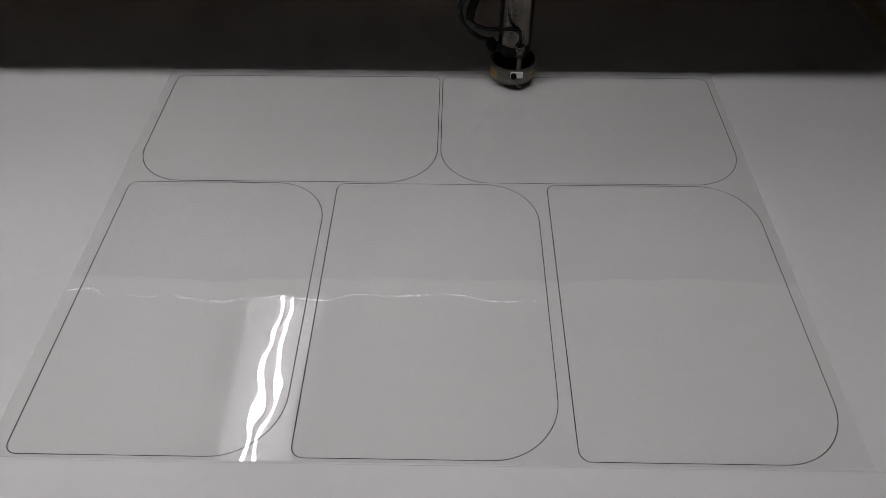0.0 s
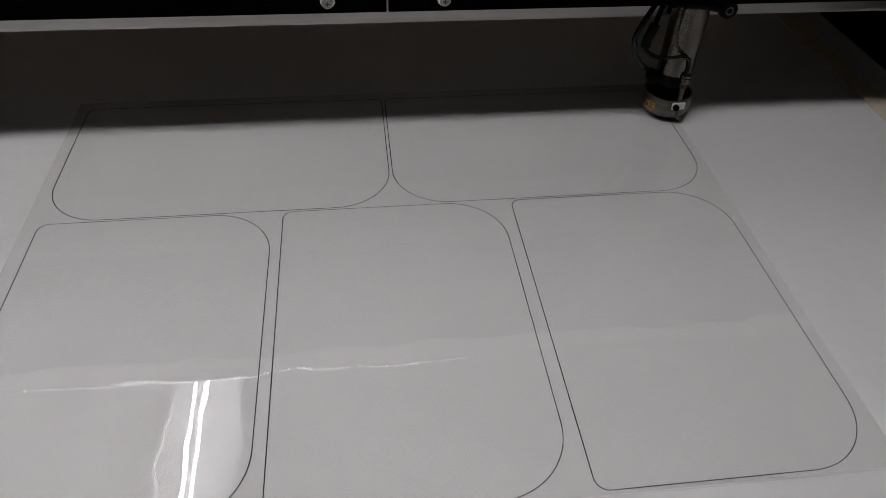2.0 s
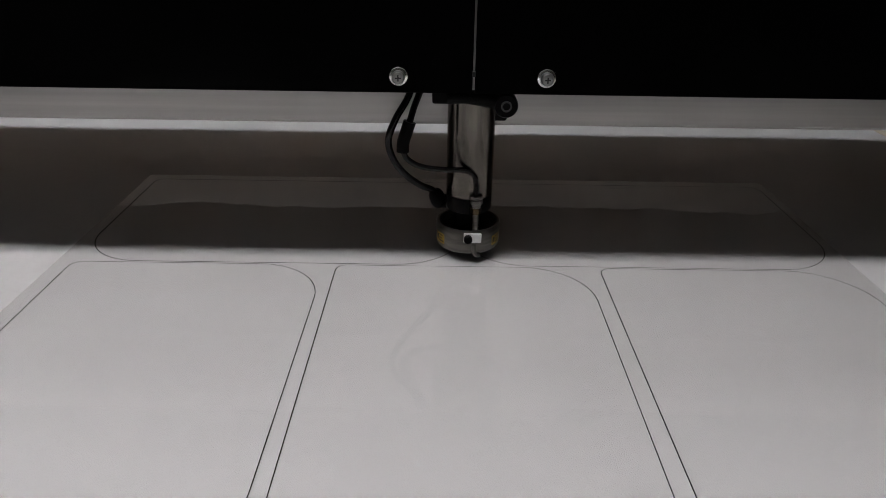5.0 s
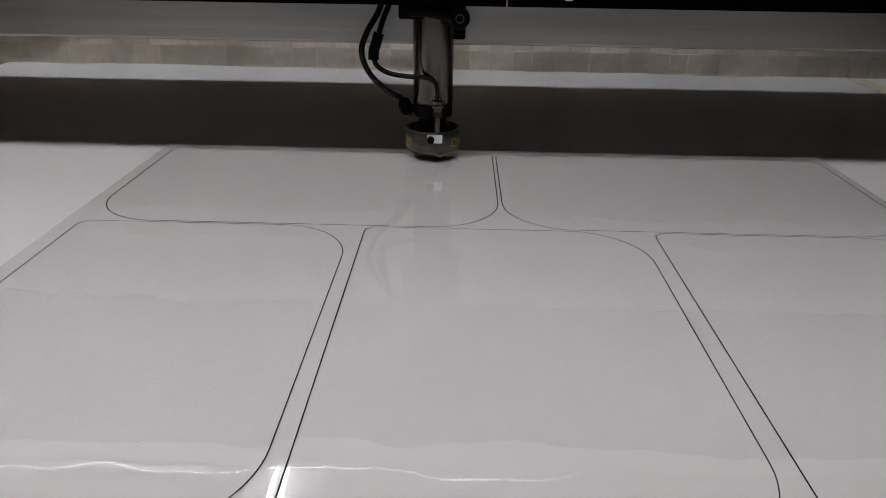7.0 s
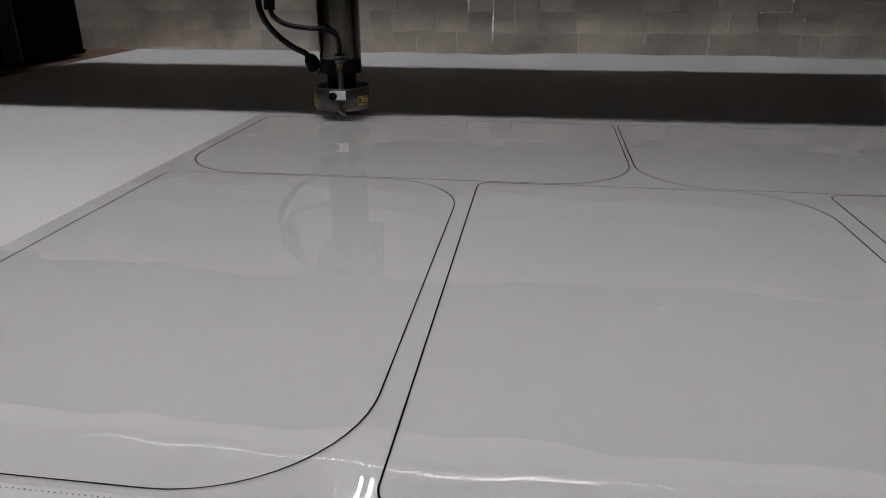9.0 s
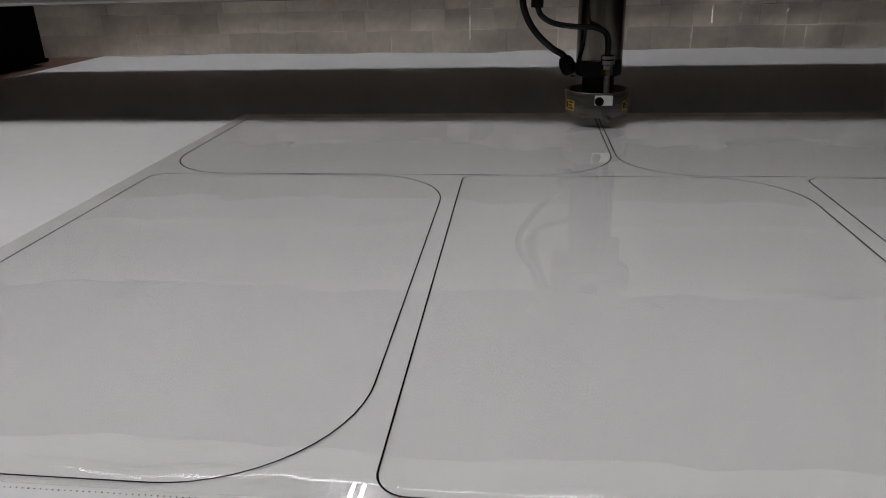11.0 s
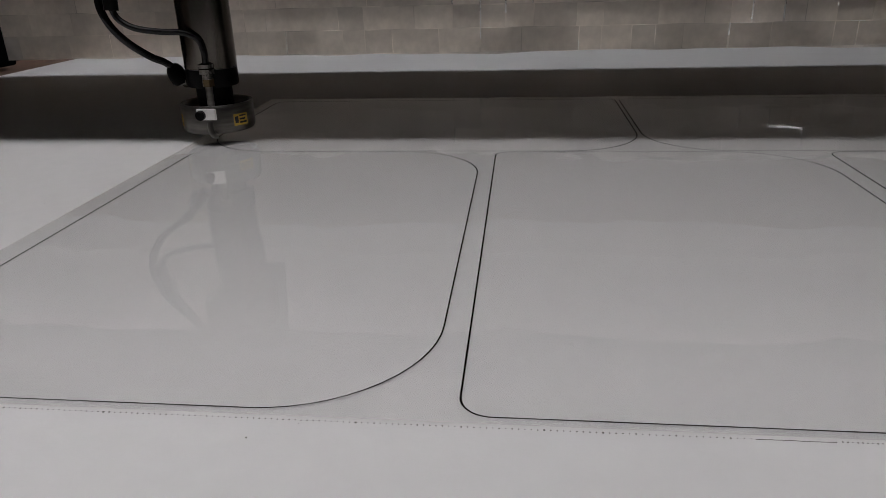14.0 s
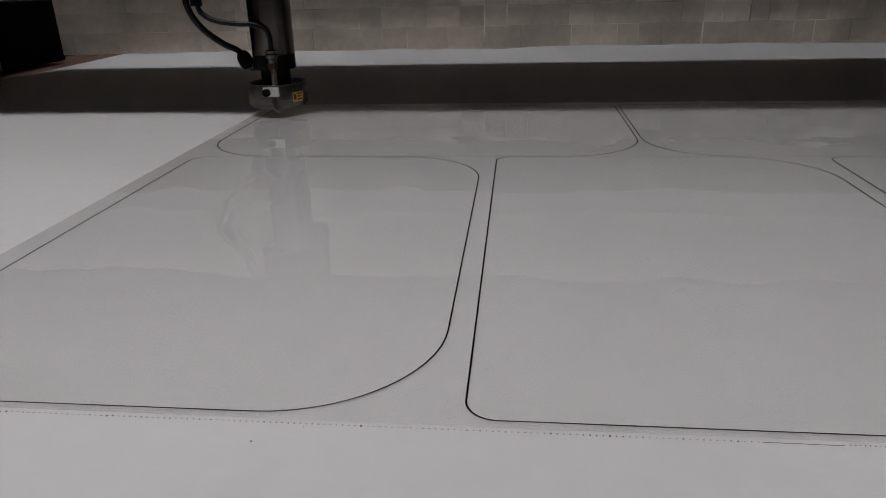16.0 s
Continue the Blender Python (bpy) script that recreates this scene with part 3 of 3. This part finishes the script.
# ---- the laser head; its origin is the point of the beam on the sheet ----
def laser_head():
    h = thing("laser_carriage", "steel laser cutting head with black hoses and nozzle ring", "laser head")
    barrel = part("barrel", lathe([(0, 0.052), (0.0190, 0.052), (0.0195, 0.0525), (0.0195, 0.160), (0, 0.160)], 48, pose(0, -0.001, 0)), STEEL, h)
    smooth(barrel)
    smooth(part("collar", lathe([(0, 0.0385), (0.0185, 0.0385), (0.0193, 0.0395), (0.0193, 0.0518), (0, 0.0518)], 48, pose(0, -0.001, 0)), ANODISED, h, "black anodised collar"))
    smooth(part("neck", lathe([(0, 0.012), (0.008, 0.012), (0.0135, 0.022), (0.0135, 0.0384), (0, 0.0384)], 40, pose(0, -0.001, 0)), ANODISED, h, "black tapered neck"))
    ring = part("nozzle_ring", lathe([(0.0245, 0.0060), (0.0262, 0.0052), (0.0272, 0.0068), (0.0275, 0.0090), (0.0275, 0.0255), (0.0270, 0.0262), (0.0252, 0.0262),
                                      (0.0248, 0.0255), (0.0248, 0.0130), (0.0235, 0.0105)], 64, closed=True), RING_STEEL, h, "dull steel guard ring")
    smooth(ring)
    smooth(part("ring_floor", lathe([(0.0, 0.0085), (0.0244, 0.0085), (0.0244, 0.0105), (0.0, 0.0105)], 40), ANODISED, ring))
    for a in (-151, -31):
        c = Matrix.Rotation(radians(a), 4, "Z")
        bm, ink = bmesh.new(), bmesh.new()
        for target, spans, r in ((bm, [(-13, 13, 0.0100, 0.0188)], 0.02768), (ink, [(-11, -5, 0.0120, 0.0170), (-3, 11, 0.0114, 0.0128), (-3, 8, 0.0140, 0.0153), (-3, 10, 0.0166, 0.0178)], 0.02776)):
            for d0, d1, za, zb in spans:
                cols = [[target.verts.new(c @ Vector((r * math.cos(radians(d0 + (d1 - d0) * k / 6)), r * math.sin(radians(d0 + (d1 - d0) * k / 6)), zz))) for zz in (za, zb)] for k in range(7)]
                for p, q in zip(cols, cols[1:]):
                    target.faces.new((p[0], q[0], q[1], p[1]))
        part("label", bm, YELLOW, ring, "yellow warning label")
        part("label_bars", ink, INK, ring)
    part("clip", box(-0.0045, 0.0105, -0.0292, -0.0270, 0.0165, 0.0248, 0.0006), WHITE_CLIP, ring, "white clip with black screw")
    smooth(part("clip_screw", lathe([(0, 0), (0.0036, 0), (0.0036, 0.0030), (0.0028, 0.0038), (0, 0.0038)], 20, pose(-0.0008, -0.0292, 0.0203, 90)), ANODISED, ring))
    smooth(part("air_tube", hose([(0.0052, -0.0215, 0.046), (0.0052, -0.0222, 0.030), (0.0060, -0.0235, 0.016), (0.0075, -0.0225, 0.0090), (0.0110, -0.0150, 0.0062)], 0.0026), RING_STEEL, h, "thin steel air tube"))
    smooth(part("nozzle_hook", hose([(0.0042, -0.0266, 0.0140), (0.0046, -0.0276, 0.0085), (0.0062, -0.0274, 0.0050), (0.0092, -0.0262, 0.0040)], 0.0022), RING_STEEL, ring))
    fit = part("fitting", lathe([(0, 0.0460), (0.0042, 0.0460), (0.0042, 0.0490), (0.0058, 0.0496), (0.0058, 0.0530), (0.0048, 0.0535), (0.0056, 0.0540), (0.0056, 0.0565), (0.0040, 0.0572), (0, 0.0572)], 24, pose(0.0052, -0.0215, 0)), CHROME, h, "nickel push-in hose fitting")
    smooth(fit)
    smooth(part("fitting_nut", lathe([(0, 0.0405), (0.0046, 0.0405), (0.0046, 0.0458), (0, 0.0458)], 6, pose(0.0052, -0.0215, 0)), BRASS, fit), 30)
    smooth(part("air_hose", hose([(0.0052, -0.0215, 0.0570), (0.0052, -0.0215, 0.0660), (0.0020, -0.0220, 0.0750), (-0.0080, -0.0247, 0.0795), (-0.0220, -0.0275, 0.0805), (-0.0400, -0.0293, 0.0835), (-0.0510, -0.0302, 0.0900), (-0.0545, -0.0310, 0.0985)], 0.0023), RUBBER, h, "black rubber air hose"))
    smooth(part("hose_joint", hose([(-0.0545, -0.0310, 0.0960), (-0.0540, -0.0305, 0.1040), (-0.0515, -0.0300, 0.1120), (-0.0490, -0.0295, 0.1200)], 0.0050), ANODISED, h, "black inline hose joint"))
    smooth(part("air_hose", hose([(-0.0492, -0.0295, 0.1190), (-0.0455, -0.0255, 0.1310), (-0.0400, -0.0210, 0.1450), (-0.0350, -0.0150, 0.1620)], 0.0026), RUBBER, h, "black rubber air hose"))
    smooth(part("coolant_hose", hose([(-0.0285, -0.0050, 0.0520), (-0.0325, -0.0096, 0.0570), (-0.0410, -0.0152, 0.0625), (-0.0535, -0.0224, 0.0745), (-0.0625, -0.0260, 0.0885), (-0.0660, -0.0260, 0.1040), (-0.0600, -0.0250, 0.1210), (-0.0500, -0.0203, 0.1380), (-0.0420, -0.0120, 0.1620)], 0.0028), RUBBER, h, "black rubber coolant hose"))
    bm = lathe([(0, -0.0085), (0.0040, -0.0080), (0.0062, -0.0055), (0.0068, -0.0010), (0.0064, 0.0035), (0.0048, 0.0068), (0.0030, 0.0082), (0, 0.0084)], 24, pose(-0.0270, -0.0040, 0.0470, 0, -22))
    add_lathe(bm, [(0, 0), (0.0042, 0), (0.0042, 0.012), (0, 0.012)], 16, pose(-0.0145, 0.0, 0.0445, 0, -90))
    elbow = part("elbow", bm, ANODISED, h, "black elbow hose fitting")
    smooth(elbow)
    smooth(part("elbow_nut", lathe([(0, 0), (0.0052, 0), (0.0052, 0.004), (0, 0.004)], 6, pose(-0.0196, -0.0012, 0.0418, 0, -90)), CHROME, elbow), 30)
    bm = bmesh.new()
    add_box(bm, -0.0320, 0.0240, -0.0185, 0.022, 0.1310, 0.1600, 0.002)
    part("bracket", bm, ANODISED, h, "black carriage bracket")
    part("carriage_plate", box(-0.018, 0.0305, 0.0145, 0.0185, 0.109, 0.200, 0.002), ANODISED, h, "black carriage plate")
    lever = part("clamp_lever", hose([(-0.020, -0.0262, 0.1400), (-0.004, -0.0270, 0.1395), (0.012, -0.0270, 0.1370), (0.0245, -0.0262, 0.1345)], 0.0058), ANODISED, h, "black clamp lever")
    smooth(lever)
    smooth(part("lever_boss", lathe([(0, 0), (0.0088, 0), (0.0092, 0.001), (0.0092, 0.011), (0.0085, 0.0125), (0, 0.0125)], 28, pose(0.0250, -0.0205, 0.1338, 90)), ANODISED, lever))
    smooth(part("lever_screw", lathe([(0.0030, 0), (0.0042, 0), (0.0042, 0.0012), (0.0030, 0.0012)], 20, pose(0.0250, -0.0328, 0.1338, 90), closed=True), DARK_ZINC, lever))
    return h


room()
LIGHT_REAR = ceiling_light(pose(-0.63, 0.98, 1.69), "twin-tube white fluorescent ceiling light, switched on", TUBE_COLD)
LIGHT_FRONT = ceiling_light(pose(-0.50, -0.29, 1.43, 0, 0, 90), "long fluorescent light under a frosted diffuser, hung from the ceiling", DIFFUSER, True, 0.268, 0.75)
pipe = part("conduit", lathe([(0, -2.5), (0.013, -2.5), (0.013, 2.5), (0, 2.5)], 20, pose(-0.94, 0.6, 1.60, 90)), GALVANISED)
tagged(smooth(pipe), "bright galvanised conduit pipe running under the ceiling", "pipe")
table()
plastic_sheet()
perforation()
GANTRY = gantry()
HEAD = laser_head()

# seconds, x, y of the beam on the sheet
CUT = [
    (0.0, 0.0876, 0.199), (0.5, 0.1652, 0.199), (1.0, 0.2426, 0.199), (1.40, 0.3045, 0.2005), (1.55, 0.3180, 0.197), (2.0, 0.3263, 0.152), (2.5, 0.3266, 0.073),
    (2.75, 0.3174, 0.034), (3.0, 0.2953, 0.011), (3.25, 0.2580, 0.0030), (3.5, 0.2169, 0.0025), (4.0, 0.1384, 0.0025), (4.5, 0.0590, 0.0028), (4.75, 0.0260, 0.0105), (5.05, 0.0030, 0.045),
    (5.5, 0.0018, 0.117), (5.95, 0.0020, 0.190), (6.15, 0.0060, 0.198), (6.5, 0.0092, 0.198), (7.0, -0.0628, 0.197), (7.5, -0.1954, 0.200), (8.0, -0.3031, 0.206),
    (8.3, -0.3215, 0.210), (8.5, -0.3148, 0.212), (9.0, -0.2580, 0.212), (9.5, -0.1800, 0.207), (10.0, -0.1030, 0.203), (10.5, -0.0300, 0.201), (10.75, -0.0060, 0.196),
    (11.0, -0.0028, 0.174), (11.5, -0.0020, 0.099), (11.75, -0.0085, 0.054), (12.0, -0.0231, 0.021), (12.25, -0.0580, 0.004), (12.5, -0.0985, 0.0025), (13.0, -0.1770, 0.0025),
    (13.5, -0.2579, 0.0030), (13.75, -0.2985, 0.016), (14.0, -0.3267, 0.048), (14.25, -0.3350, 0.083), (14.5, -0.3354, 0.118), (15.0, -0.3319, 0.190), (15.25, -0.3258, 0.209),
    (15.5, -0.3189, 0.215), (15.75, -0.3180, 0.198), (16.0, -0.3193, 0.172),
]


def motions():
    walk(GANTRY, [(t, pose(0, y, 0)) for t, x, y in CUT])
    walk(HEAD, [(t, pose(x, y - 0.003, 0.0042)) for t, x, y in CUT])


motions()
